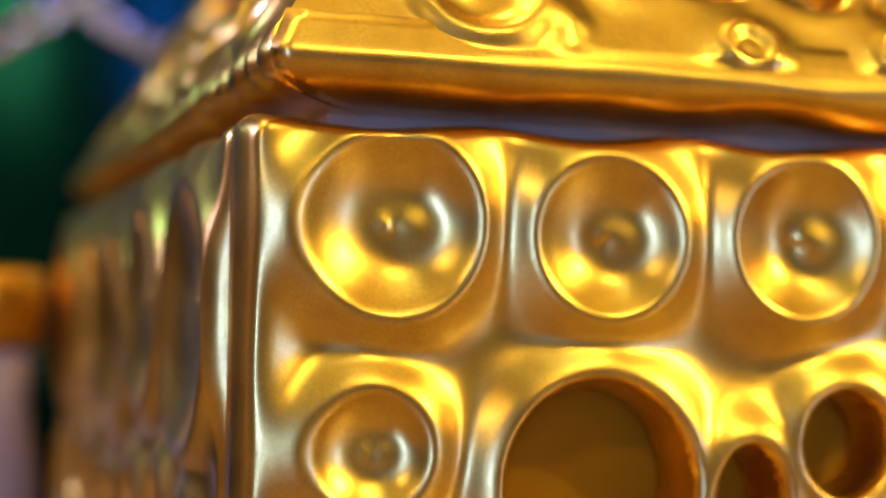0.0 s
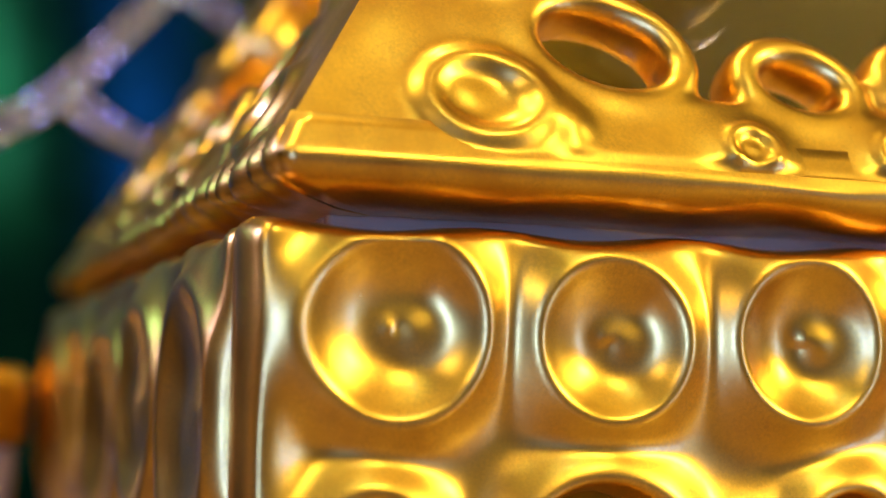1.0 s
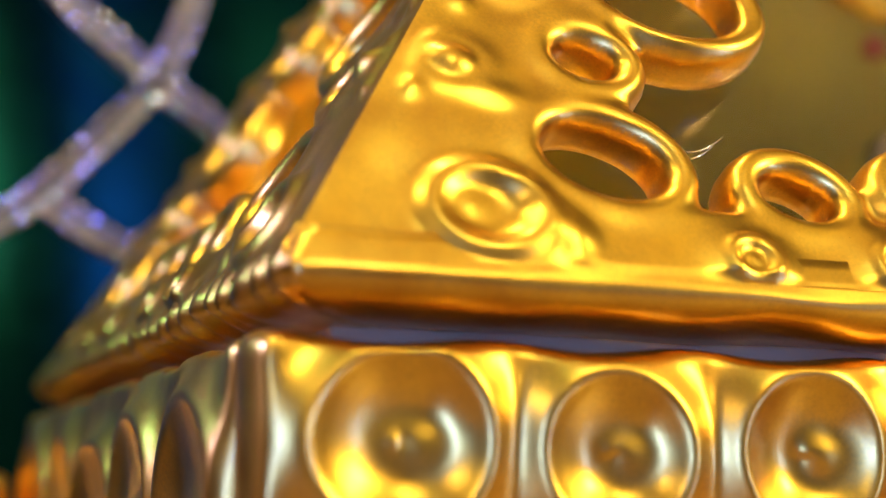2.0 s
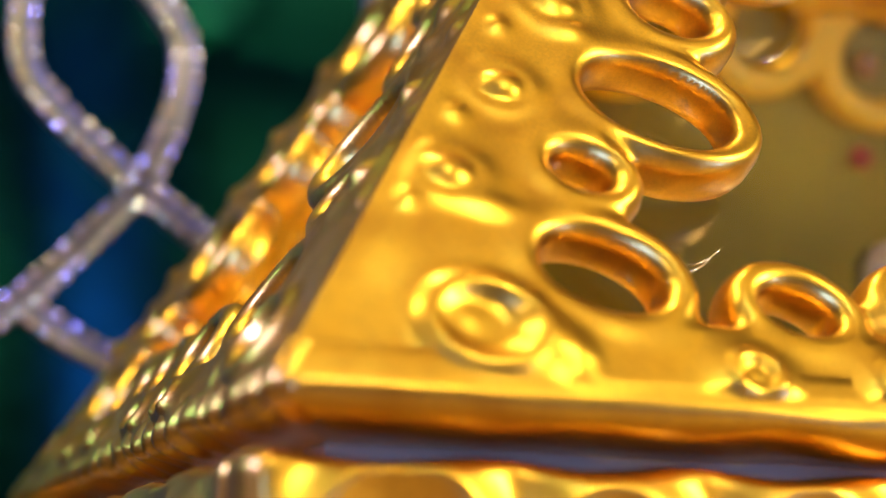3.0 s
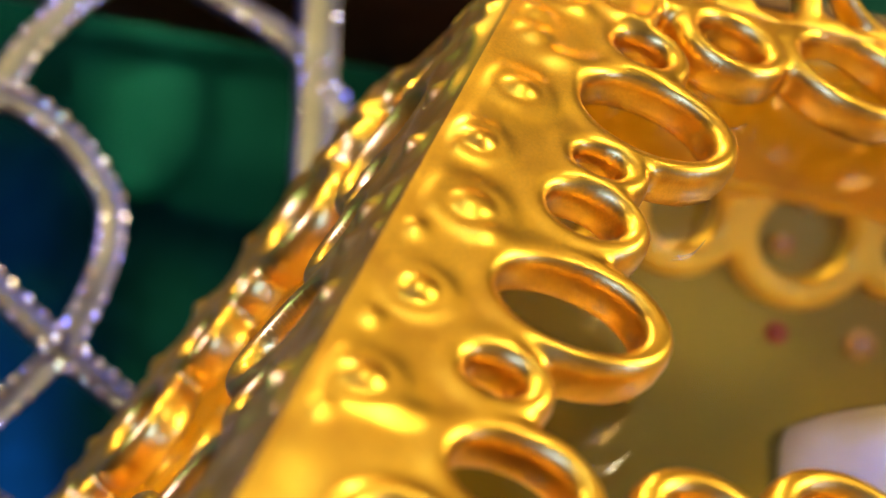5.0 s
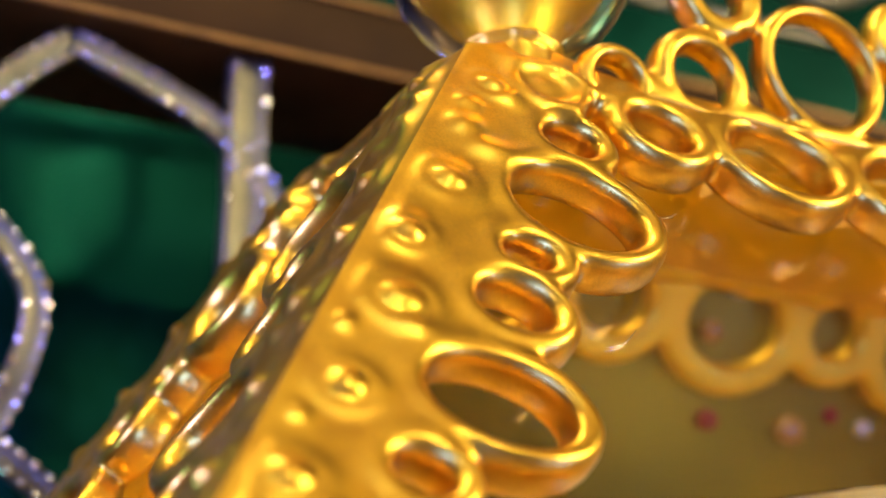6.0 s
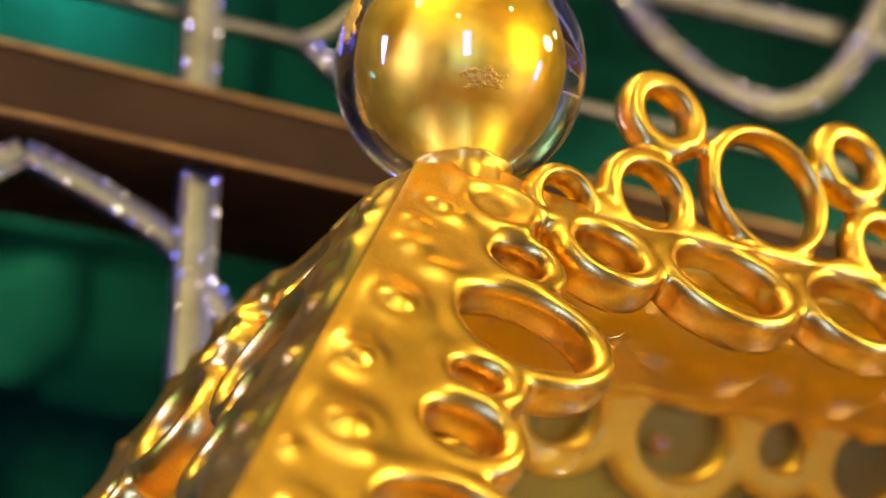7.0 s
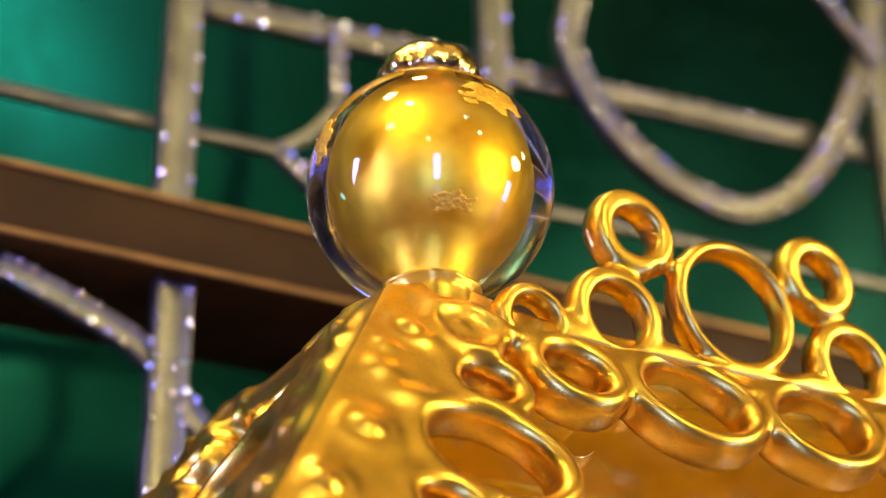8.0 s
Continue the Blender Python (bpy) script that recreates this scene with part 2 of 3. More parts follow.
def plate(sdf, height, u0, u1, v0, v1, res, thick, rnd, cut=None, fold_gap=None, fade=1.6):
    """Verts (u, v, w) and faces of a cast plate: its outline where sdf < 0, rounded edges, its front raised by height."""
    nu, nv = int((u1 - u0) / res), int((v1 - v0) / res)
    gu, gv = np.meshgrid(np.linspace(u0, u1, nu + 1), np.linspace(v0, v1, nv + 1), indexing="ij")
    keep = sdf((gu[:-1, :-1] + gu[1:, 1:]) / 2, (gv[:-1, :-1] + gv[1:, 1:]) / 2) < 0
    ids = np.arange((nu + 1) * (nv + 1)).reshape(nu + 1, nv + 1)
    quads = np.stack([ids[:-1, :-1][keep], ids[1:, :-1][keep], ids[1:, 1:][keep], ids[:-1, 1:][keep]], 1)
    used = np.unique(quads)
    back = np.full(ids.size, -1)
    back[used] = np.arange(len(used))
    quads = back[quads]
    u, v = gu.ravel()[used].copy(), gv.ravel()[used].copy()
    e = np.concatenate([quads[:, [0, 1]], quads[:, [1, 2]], quads[:, [2, 3]], quads[:, [3, 0]]])
    key = np.sort(e, 1)
    _, first, inv, cnt = np.unique(key[:, 0].astype(np.int64) * len(used) + key[:, 1], return_index=True, return_inverse=True, return_counts=True)
    rim = e[cnt[inv.ravel()] == 1]
    edge = np.zeros(len(used), bool)
    edge[rim.ravel()] = True
    links = key[first]
    near = sdf(u, v) > -4 * res

    def onto(i):
        h = res * 0.05
        for _ in range(2):
            d = sdf(u[i], v[i])
            dx, dy = (sdf(u[i] + h, v[i]) - d) / h, (sdf(u[i], v[i] + h) - d) / h
            g = np.maximum(dx * dx + dy * dy, 0.2)
            step = np.clip(d / g, -res, res)
            u[i] -= step * dx
            v[i] -= step * dy

    bi = np.where(edge)[0]
    onto(bi)
    inner = near & ~edge
    for _ in range(5):
        su, sv, n = np.zeros(len(u)), np.zeros(len(u)), np.zeros(len(u))
        for a, b in ((0, 1), (1, 0)):
            np.add.at(su, links[:, a], u[links[:, b]]), np.add.at(sv, links[:, a], v[links[:, b]]), np.add.at(n, links[:, a], 1)
        ru, rv, rn = np.zeros(len(u)), np.zeros(len(u)), np.zeros(len(u))
        for a, b in ((0, 1), (1, 0)):
            np.add.at(ru, rim[:, a], u[rim[:, b]]), np.add.at(rv, rim[:, a], v[rim[:, b]]), np.add.at(rn, rim[:, a], 1)
        u[inner], v[inner] = 0.3 * u[inner] + 0.7 * (su / n)[inner], 0.3 * v[inner] + 0.7 * (sv / n)[inner]
        u[edge], v[edge] = 0.5 * u[edge] + 0.5 * (ru / np.maximum(rn, 1))[edge], 0.5 * v[edge] + 0.5 * (rv / np.maximum(rn, 1))[edge]
        onto(bi)
    full = -sdf(u, v)
    full[edge] = 0
    crease, meet = 0, 1
    if fold_gap is not None:
        gap, free = fold_gap(u, v)
        at_fold = gap < 2 * rnd
        full[at_fold] = np.maximum(np.where(edge & (free > -res), 0, -free), full)[at_fold]
        crease = 0.00012 * np.clip(1 - gap / 0.0006, 0, 1) ** 2
        meet = np.clip(gap / 0.006, 0, 1)
        meet = meet * meet * (3 - 2 * meet)
    if cut is not None:
        low_edge = v < cut + 0.009
        full[low_edge] = np.maximum(full, -sdf(u, np.maximum(v, cut + 0.009)))[low_edge]
    s = np.clip(full / rnd, 0, 1)
    q = np.clip(full / (fade * rnd), 0, 1)
    prof = thick / 2 - rnd + rnd * np.sqrt(np.maximum(1 - (1 - s) ** 3, 0))
    top = np.stack([u, v, prof + height(u, v) * meet * q ** 3 * (10 - 15 * q + 6 * q * q) - crease], 1)
    low = np.stack([u, v, -prof], 1)
    n = len(u)
    faces = [tuple(q) for q in quads.tolist()] + [tuple(q) for q in (quads[:, ::-1] + n).tolist()]
    faces += [(b, a, a + n, b + n) for a, b in rim.tolist()]
    return np.concatenate([top, low]), faces


def lay(verts, origin, across, up, out):
    m = np.array([across, up, out], float)
    return verts @ m + np.array(origin, float)


# ---- the casket: main sizes ----
casket = thing("casket", "gilded casket with dented walls, glass roof and crown of rings", "casket")
lid = casket
CX, CY = 0.330, 0.137
CROWN_X = 0.2345
BX0, BX1, BY0, BY1 = -0.002, 0.662, -0.0055, 0.2795
HIP_X, HIP_Y, SX, SY = -0.0022, -0.01635, 0.6214, 0.5122
TOP = 0.187
LX, LY = math.hypot(1, SX), math.hypot(1, SY)

# rings along a hip: offset from the hip, height, half width, half height of the hole, tilt
RINGS = [
    (0.0494, 0.0342, 0.0141, 0.0098, -14), (0.0367, 0.0568, 0.0077, 0.0058, -12), (0.0477, 0.0764, 0.0186, 0.0127, -12),
    (0.0422, 0.1030, 0.0108, 0.0083, -12), (0.0404, 0.1193, 0.0077, 0.0057, -8), (0.0488, 0.1372, 0.0197, 0.0145, -12),
    (0.0394, 0.1612, 0.0088, 0.0068, -8),
]
# mounds and small dents along a hip: offset, height, half width, half height, kind (0 mound, 1 ringed dent, 2 mound with a nipple, 3 mound with a small ringed dent)
MOUNDS = [
    (0.0306, 0.0208, 0.0124, 0.0099, 1), (0.0095, 0.0517, 0.0098, 0.0080, 2), (0.0115, 0.0744, 0.0090, 0.0078, 2), (0.0142, 0.0985, 0.0112, 0.0092, 2),
    (0.0082, 0.1176, 0.0085, 0.0070, 2), (0.0118, 0.1368, 0.0098, 0.0080, 2), (0.0176, 0.1503, 0.0075, 0.0048, 0), (0.0085, 0.1572, 0.0060, 0.0050, 0),
    (0.0275, 0.1790, 0.0130, 0.0100, 1), (0.0043, 0.0449, 0.0035, 0.0030, 0), (0.0215, 0.0450, 0.0065, 0.0035, 0), (0.0048, 0.0667, 0.0040, 0.0035, 0),
    (0.0043, 0.0902, 0.0040, 0.0035, 0), (0.0210, 0.0909, 0.0060, 0.0035, 0), (0.0488, 0.0165, 0.0050, 0.0065, 0), (0.0182, 0.1702, 0.0060, 0.0045, 0),
]


def roof_panel(name, hip0, slope, length, centre, rims, eaves, res, parent, frame_of, past=0.0017, lumps=1.0, hip_rings=RINGS, band=0.0062, bulge=0.0, peak=0.0, material=GOLD):
    """One sloping side of the lid, mirrored about its centre line."""
    vmax, vmin = (TOP + 0.0035) * length, 0.0092 * length

    def hip(v):
        return hip0 + slope * v / length

    tilt = math.cos(math.atan(slope / length))
    holes = [(hip0 + slope * z + o, z * length, a, b, t) for o, z, a, b, t in hip_rings if hip0 + slope * z + o + a < centre - 0.006]
    mounds = [(hip0 + slope * z + o, z * length, a, b, k) for o, z, a, b, k in MOUNDS]
    rings = holes + list(rims) + list(eaves)

    def fold(u):
        return centre - np.abs(u - centre)

    def rise(u):
        return vmax + 0.0005 + peak * np.exp(-((u - 0.1365) / 0.017) ** 2)

    def sdf(u, v, bounded=True):
        u = fold(u)
        off = (u - hip(v)) * tilt + 0.0007 * wav(u, v, 140, 2)
        d = np.abs(off - 0.012) - 0.0235
        d = smin(d, np.abs(v - 0.012) - 0.0165 + 0 * u, 0.014)
        d = smin(d, np.abs(v - rise(u) + 0.0085) - 0.0085 + 0 * u, 0.004)
        for n, (cu, cv, a, b, t) in enumerate(rings):
            d = smin(d, ellipse(u, v, cu, cv, a + band, b + band - 0.0002, t), 0.0045)
        for cu, cv, a, b, t in rings:
            d = smax(d, -ellipse(u, v, cu, cv, a - 0.0014, b - 0.0014, t), 0.0008)
        if bounded:
            d = smax(d, 2.4 * (-(u - hip(v)) * tilt - past), 0.001)
        return np.maximum(d, np.maximum(vmin - v, v - rise(u)))

    def fold_gap(u, v):
        return (fold(u) - hip(v)) * tilt + past, sdf(u, v, False)

    def height(u, v):
        f = fold(u)
        h = 0.0007 * wav(u, v, 85, 1) + 0.00015 * wav(u, v, 230, 5)
        for cu, cv, a, b, t in rings:
            e = ellipse(f, v, cu, cv, a, b, t)
            h = h + 0.0006 * np.exp(-((e - 0.0030) / 0.0034) ** 2)
        base = h
        for cu, cv, a, b, k in mounds:
            r = np.sqrt(((f - cu) / a) ** 2 + ((v - cv) / b) ** 2)
            if k == 1:
                h = h + 0.0019 * np.exp(-((r - 0.88) / 0.27) ** 2) - 0.0010 * np.exp(-(r / 0.6) ** 2) + 0.0010 * np.exp(-((f - cu + 0.2 * a) ** 2 / a ** 2 + (v - cv - 0.1 * b) ** 2 / b ** 2) / 0.10)
            elif k == 3:
                h = h + 0.0018 * np.exp(-(r / 0.85) ** 3) + 0.0009 * np.exp(-((r - 0.46) / 0.13) ** 2) - 0.0016 * np.exp(-(r / 0.36) ** 2) + 0.0010 * np.exp(-(r / 0.16) ** 2)
            elif k == 2:
                h = h + 0.0020 * np.exp(-(r / 0.92) ** 3) - 0.0007 * np.exp(-((r - 0.55) / 0.22) ** 2) + 0.0005 * np.exp(-(r / 0.30) ** 2)
            else:
                h = h + min(0.0018, 0.30 * b) * np.exp(-(r / 0.8) ** 2)
        h = base + (h - base) * lumps + bulge * np.exp(-((v - 0.82 * vmax) / (0.15 * vmax)) ** 2)
        s = np.clip((v - vmin) / 0.0026, 0, 1)
        return h * s * s * (3 - 2 * s)

    v, f = plate(sdf, height, hip0 - 0.004, 2 * centre - hip0 + 0.004, vmin, vmax + peak, res, 0.0122, 0.0040, vmin, fold_gap, 1.2)
    return obj(name, lay(v, *frame_of), f, material, parent, sharp=62)


front_rims = [(0.1703, 0.1945, 0.0113, 0.0092, -14), (0.2108, 0.1925, 0.0182, 0.0135, -12), (0.2582, 0.1925, 0.0182, 0.0135, 12), (0.2987, 0.1945, 0.0113, 0.0092, 14), (0.330, 0.1935, 0.0100, 0.0080, 0)]
front_eaves = [(0.1098, 0.0333, 0.0096, 0.0066, -11), (0.1450, 0.0350, 0.0125, 0.0085, -10), (0.1860, 0.0350, 0.0145, 0.0095, -10), (0.2240, 0.0330, 0.0075, 0.006, 0), (0.2560, 0.0350, 0.0145, 0.0095, 8), (0.2930, 0.0340, 0.0105, 0.0080, 0), (0.330, 0.0350, 0.0130, 0.0090, 0)]
NF = (0, -1 / LY, SY / LY)
NL = (-1 / LX, 0, SX / LX)
half = 0.0040
MOUNDS += [(0.0105, 0.1745, 0.0080, 0.0062, 2), (0.0120, 0.1865, 0.0058, 0.0046, 0), (0.0060, 0.1662, 0.0050, 0.0040, 0)]
MOUNDS.append((0.0935 - HIP_X - SX * 0.0138, 0.0138, 0.0108, 0.0100, 3))
MOUNDS.append((0.1270 - HIP_X - SX * 0.0145, 0.0145, 0.0120, 0.0105, 3))
roof_panel("front_panel", HIP_X, SX, LY, CX, front_rims, front_eaves, 0.0008, lid,
           ((0 - half * NF[0], HIP_Y - half * NF[1], -half * NF[2]), (1, 0, 0), (0, SY / LY, 1 / LY), NF), peak=0.0075)
side_rims = []
side_eaves = [(0.098, 0.0345, 0.011, 0.0085, 0), (0.126, 0.034, 0.0072, 0.006, 0)]
roof_panel("side_panel", HIP_Y, SY, LX, CY, side_rims, side_eaves, 0.0009, lid,
           ((HIP_X - half * NL[0], 0, -half * NL[2]), (0, 1, 0), (SX / LX, 0, 1 / LX), NL), 0.0015, 1.35, bulge=0.0026)
BACK_Y, RIGHT_X = 2 * CY - HIP_Y, 2 * CX - HIP_X
NB, NR = (0, 1 / LY, SY / LY), (1 / LX, 0, SX / LX)
back_rims = [(0.1800, 0.1915, 0.0225, 0.0180, 0), (0.2330, 0.1940, 0.0158, 0.0140, 0), (0.2850, 0.1915, 0.0215, 0.0170, 0), (0.330, 0.1940, 0.0120, 0.0110, 0)]
roof_panel("back_panel", HIP_X, SX, LY, CX, back_rims, front_eaves, 0.0016, lid,
           ((0, BACK_Y - half * NB[1], -half * NB[2]), (1, 0, 0), (0, -SY / LY, 1 / LY), NB), 0.0017, 1.0, RINGS[:4], 0.0105, material=GILT)
roof_panel("side_panel", HIP_Y, SY, LX, CY, side_rims, side_eaves, 0.0018, lid,
           ((RIGHT_X - half * NR[0], 0, -half * NR[2]), (0, 1, 0), (-SX / LX, 0, 1 / LX), NR), 0.0015)


def moulding(name, profile, x0, x1, y0, y1, material, parent, wob=0.0, label="", grainy=45, ripple=0.0):
    """The same as straight mitred lengths joined at the corners."""
    v, f = [], []
    m = len(profile)
    sides = [((x0, y0), (x1, y0), (1, 1), (-1, 1)), ((x1, y0), (x1, y1), (-1, 1), (-1, -1)), ((x1, y1), (x0, y1), (-1, -1), (1, -1)), ((x0, y1), (x0, y0), (1, -1), (1, 1))]
    for (ax, ay), (bx, by), sa, sb in sides:
        v, f = [], []
        base, per = 0, 160
        for k in range(per + 1):
            t = k / per
            for i, (inn, z) in enumerate(profile):
                p = (ax + sa[0] * inn) * (1 - t) + (bx + sb[0] * inn) * t, (ay + sa[1] * inn) * (1 - t) + (by + sb[1] * inn) * t
                n1 = wob * (i > 3) * min(1, 6 * t, 6 - 6 * t) * noise.noise(Vector((p[0] * grainy, p[1] * grainy, i * 0.25)))
                fold = ripple * (ax == bx) * (1 < i < 13) * (1 if ax == x1 else -1) * math.sin(540 * p[1] + 2.5 * noise.noise(Vector((p[1] * 60, z * 90, 0))))
                v.append((p[0] + 0.4 * n1 + fold, p[1] - 0.4 * n1, z + n1))
        for k in range(per):
            for i in range(m):
                a, b = base + k * m + i, base + k * m + (i + 1) % m
                f.append((b, a, a + m, b + m))
        f.append(tuple(base + i for i in range(m)))
        f.append(tuple(base + per * m + i for i in range(m))[::-1])
        obj(name, v, f, material, parent, label)


EX0, EY0 = HIP_X + SX * 0.0085, HIP_Y + SY * 0.0085
EAVE = [(0.0014, 0.0160), (0.0002, 0.0136), (-0.0006, 0.0120), (-0.0013, 0.0106), (-0.0018, 0.0096), (-0.0022, 0.0084), (-0.0021, 0.0070), (-0.0014, 0.0056), (0.0002, 0.0042), (0.0028, 0.0030), (0.0062, 0.0021), (0.0100, 0.0015), (0.0140, 0.0012), (0.0218, 0.0012), (0.0236, 0.0026), (0.0236, 0.006), (0.018, 0.013), (0.009, 0.0165)]
moulding("eave", EAVE, EX0, 2 * CX - EX0, EY0, 2 * CY - EY0, GOLD, lid, 0.0017, grainy=34, ripple=0.0011)

# the flat top and the glass
TX, TY = HIP_X + SX * TOP, HIP_Y + SY * TOP
RIM = [(0.0100 - 0.0066 * math.cos(a), TOP - 0.0062 + 0.0058 * math.sin(a)) for a in [2 * math.pi * k / 14 for k in range(14)]]
moulding("top_rim", RIM, TX, 2 * CX - TX, TY, 2 * CY - TY, GILT, casket, 0.0045, grainy=75)
part("top_plate", box_bm(TX + 0.004, 2 * CX - TX - 0.004, TY + 0.004, 2 * CY - TY - 0.004, TOP - 0.010, TOP - 0.003, 0.002), GILT, lid, "smooth gold-painted top plate")


def pane(points, n, parent, material=PANE):
    """A pane 2.5 mm thick below the outside points."""
    v = [Vector(p) for p in points] + [Vector(p) - Vector(n) * 0.0025 for p in points]
    f = [(0, 1, 2, 3), (7, 6, 5, 4), (0, 4, 5, 1), (1, 5, 6, 2), (2, 6, 7, 3), (3, 7, 4, 0)]
    ob = obj("glass_pane", v, f, material, parent, "opaque brown pane standing in for reflections in clear glass" if material is REFLECTION_TINT else "clear glass pane", smooth=False)
    ob.visible_shadow = False


def inset(z, d):
    return HIP_X + SX * z + d, HIP_Y + SY * z + d


(a0, b0), (a1, b1) = inset(0.008, 0.0135), inset(TOP - 0.010, 0.0135)
z0, z1 = 0.008, TOP - 0.010
q = lambda x, y, z: (x, y, z)
pane([q(a0, b0, z0), q(2 * CX - a0, b0, z0), q(2 * CX - a1, b1, z1), q(a1, b1, z1)], NF, lid)
pane([q(a0, 2 * CY - b0, z0), q(a0, b0, z0), q(a1, b1, z1), q(a1, 2 * CY - b1, z1)], NL, lid)
z1 = TOP - 0.0015
(a0, b0), (a1, b1) = inset(0.012, -0.0030), inset(TOP - 0.0015, -0.0030)
pane([q(2 * CX - a0, 2 * CY - b0, z0), q(a0, 2 * CY - b0, z0), q(a1, 2 * CY - b1, z1), q(2 * CX - a1, 2 * CY - b1, z1)], NB, lid, REFLECTION_TINT)



def glue_string(x0, z0, x1, z1, bow):
    """A thin dried thread of clear glue lying on the front pane."""
    pts = []
    for k in range(15):
        t = k / 14
        pts.append(Vector((x0 + (x1 - x0) * t, 0, z0 + (z1 - z0) * t - bow * math.sin(math.pi * t))))
    v, f = tube(pts, 0.00010, 0.00009, 6)
    v = [p + Vector((0, HIP_Y + 0.0133 + SY * p.z, 0)) for p in v]
    obj("glue_thread", v, f, GLUE, casket, "thin dried thread of clear glue")


for x0, z0, x1, z1, bow in ((0.0950, 0.0418, 0.1060, 0.0464, 0.0012), (0.0940, 0.0400, 0.1030, 0.0440, 0.0010), (0.1355, 0.1011, 0.1470, 0.1080, 0.0016), (0.1345, 0.1000, 0.1440, 0.1050, 0.0012), (0.1687, 0.1481, 0.1760, 0.1512, 0.0008)):
    glue_string(x0, z0, x1, z1, bow)

# crown ornament of rings on the front edge of the top
CROWN = [(0.1600, 0.1890, 0.0122, 0.0066), (0.1895, 0.1965, 0.0165, 0.0092), (0.1985, 0.2265, 0.0152, 0.0072), (0.2345, 0.2085, 0.0232, 0.0178)]


def crown(cx):
    def fold(u):
        return CROWN_X - np.abs(u - CROWN_X)

    def sdf(u, v):
        f = fold(u)
        d = np.abs(v - (TOP - 0.001)) - 0.0040 - 0.0022 * np.sin(f * 190) - 0.0012 * np.sin(f * 83 + 1)
        d = np.maximum(d, 0.148 - f)
        for x, z, ro, ri in CROWN:
            d = smin(d, np.hypot(f - x, v - z) - ro, 0.0045)
        for x, z, ro, ri in CROWN:
            d = smax(d, ri - np.hypot(f - x, v - z), 0.001)
        d = smax(d, -ellipse(f, v, 0.2075, 0.2085, 0.0030, 0.0062, 8), 0.001)
        return np.maximum(d, TOP - 0.004 - v)

    def height(u, v):
        return 0.0004 * wav(u, v, 240, 2)

    v, f = plate(sdf, height, 0.14, 2 * CROWN_X - 0.14, TOP - 0.004, 0.25, 0.0008, 0.0100, 0.0045)
    v[:, 0] += cx - CROWN_X
    return obj("crown", lay(v, (0, 0.0690, 0), (1, 0, 0), (0, 0.06, 0.998), (0, -0.998, 0.06)), f, GOLD, lid)


crown(CROWN_X)
crown(2 * CX - CROWN_X)


def finial(x):
    """A clear ball with a gilded core on a gold neck, and its foil cap."""
    y, z, r = 0.0910, 0.2300, 0.0364
    m = Matrix.Translation((x, y, z))
    neck = [(0.0150, -0.0480), (0.0140, -0.0440), (0.0132, -0.0398), (0.0126, -0.0357), (0.0124, -0.0332), (0.0134, -0.0318), (0.0138, -0.0308), (0.0122, -0.0298)]
    v, f = revolve(neck, 64, 0.07)
    base = obj("finial", moved(v, m), f, GOLD, casket, "glass ball finial on a gold neck")
    prof = [(max(1e-4, r * math.sin(math.pi * k / 60)), -r * math.cos(math.pi * k / 60)) for k in range(4, 58)]
    v, f = revolve(prof, 128)
    g = obj("glass_ball", moved(v, m), f, GLASS, base, "clear blown glass ball")
    g.visible_shadow = False
    core = [(0.0066, -0.0345), (0.0074, -0.030), (0.0092, -0.0256)] + [(0.0208 * math.sin(math.pi * k / 40), 0.001 - 0.0226 * math.cos(math.pi * k / 40)) for k in range(9, 38)] + [(0.0036, 0.0265), (0.0032, 0.0348)]
    v, f = revolve(core, 96, 0.008)
    obj("core", moved(v, m), f, CORE, base, "gilded inner bulb")
    for n, ((dx, dy, dz), wide, high) in enumerate((((0.047, -0.914, 0.403), 0.30, 0.20), ((-0.984, -0.071, 0.164), 0.16, 0.24), ((-0.266, -0.807, -0.528), 0.20, 0.10))):
        axis = Vector((dx, dy, dz)).normalized()
        side = Vector((0, 0, 1)).cross(axis).normalized()
        rise = axis.cross(side)
        res, pts, keep = 26, {}, []
        for i in range(res + 1):
            for k in range(res + 1):
                s, t = 2 * i / res - 1, 2 * k / res - 1
                d = (axis + side * s * wide + rise * t * high).normalized()
                d = d * (r * 1.018 + 0.0003 * noise.noise(d * 60 + Vector((n, 0, 0))))
                pts[i, k] = d
        vv, ff, ids = [], [], {}
        for i in range(res):
            for k in range(res):
                s, t = 2 * (i + 0.5) / res - 1, 2 * (k + 0.5) / res - 1
                if math.hypot(s, t) + 0.55 * noise.noise(Vector((s * 2.6, t * 2.6, n * 7 + x))) < 0.78:
                    face = []
                    for a in ((i, k), (i + 1, k), (i + 1, k + 1), (i, k + 1)):
                        if a not in ids:
                            ids[a] = len(vv)
                            vv.append(pts[a])
                        face.append(ids[a])
                    ff.append(face)
        obj("gold_flake", moved(vv, m), ff, LEAF, base, "torn flake of gold leaf").modifiers.new("leaf", "SOLIDIFY").thickness = 0.0002
    cap = [(0.0128, 0.0326), (0.0150, 0.0340), (0.0158, 0.0362), (0.0154, 0.0392), (0.0142, 0.0420), (0.0116, 0.0446), (0.0075, 0.0462), (0.0030, 0.0468), (0.0008, 0.0469)]
    v, f = revolve(cap, 64, 0.09, 5)
    obj("cap", moved(v, m), f, FOIL, base, "crumpled gold foil cap")


finial(0.1342)
finial(2 * CX - 0.1342)

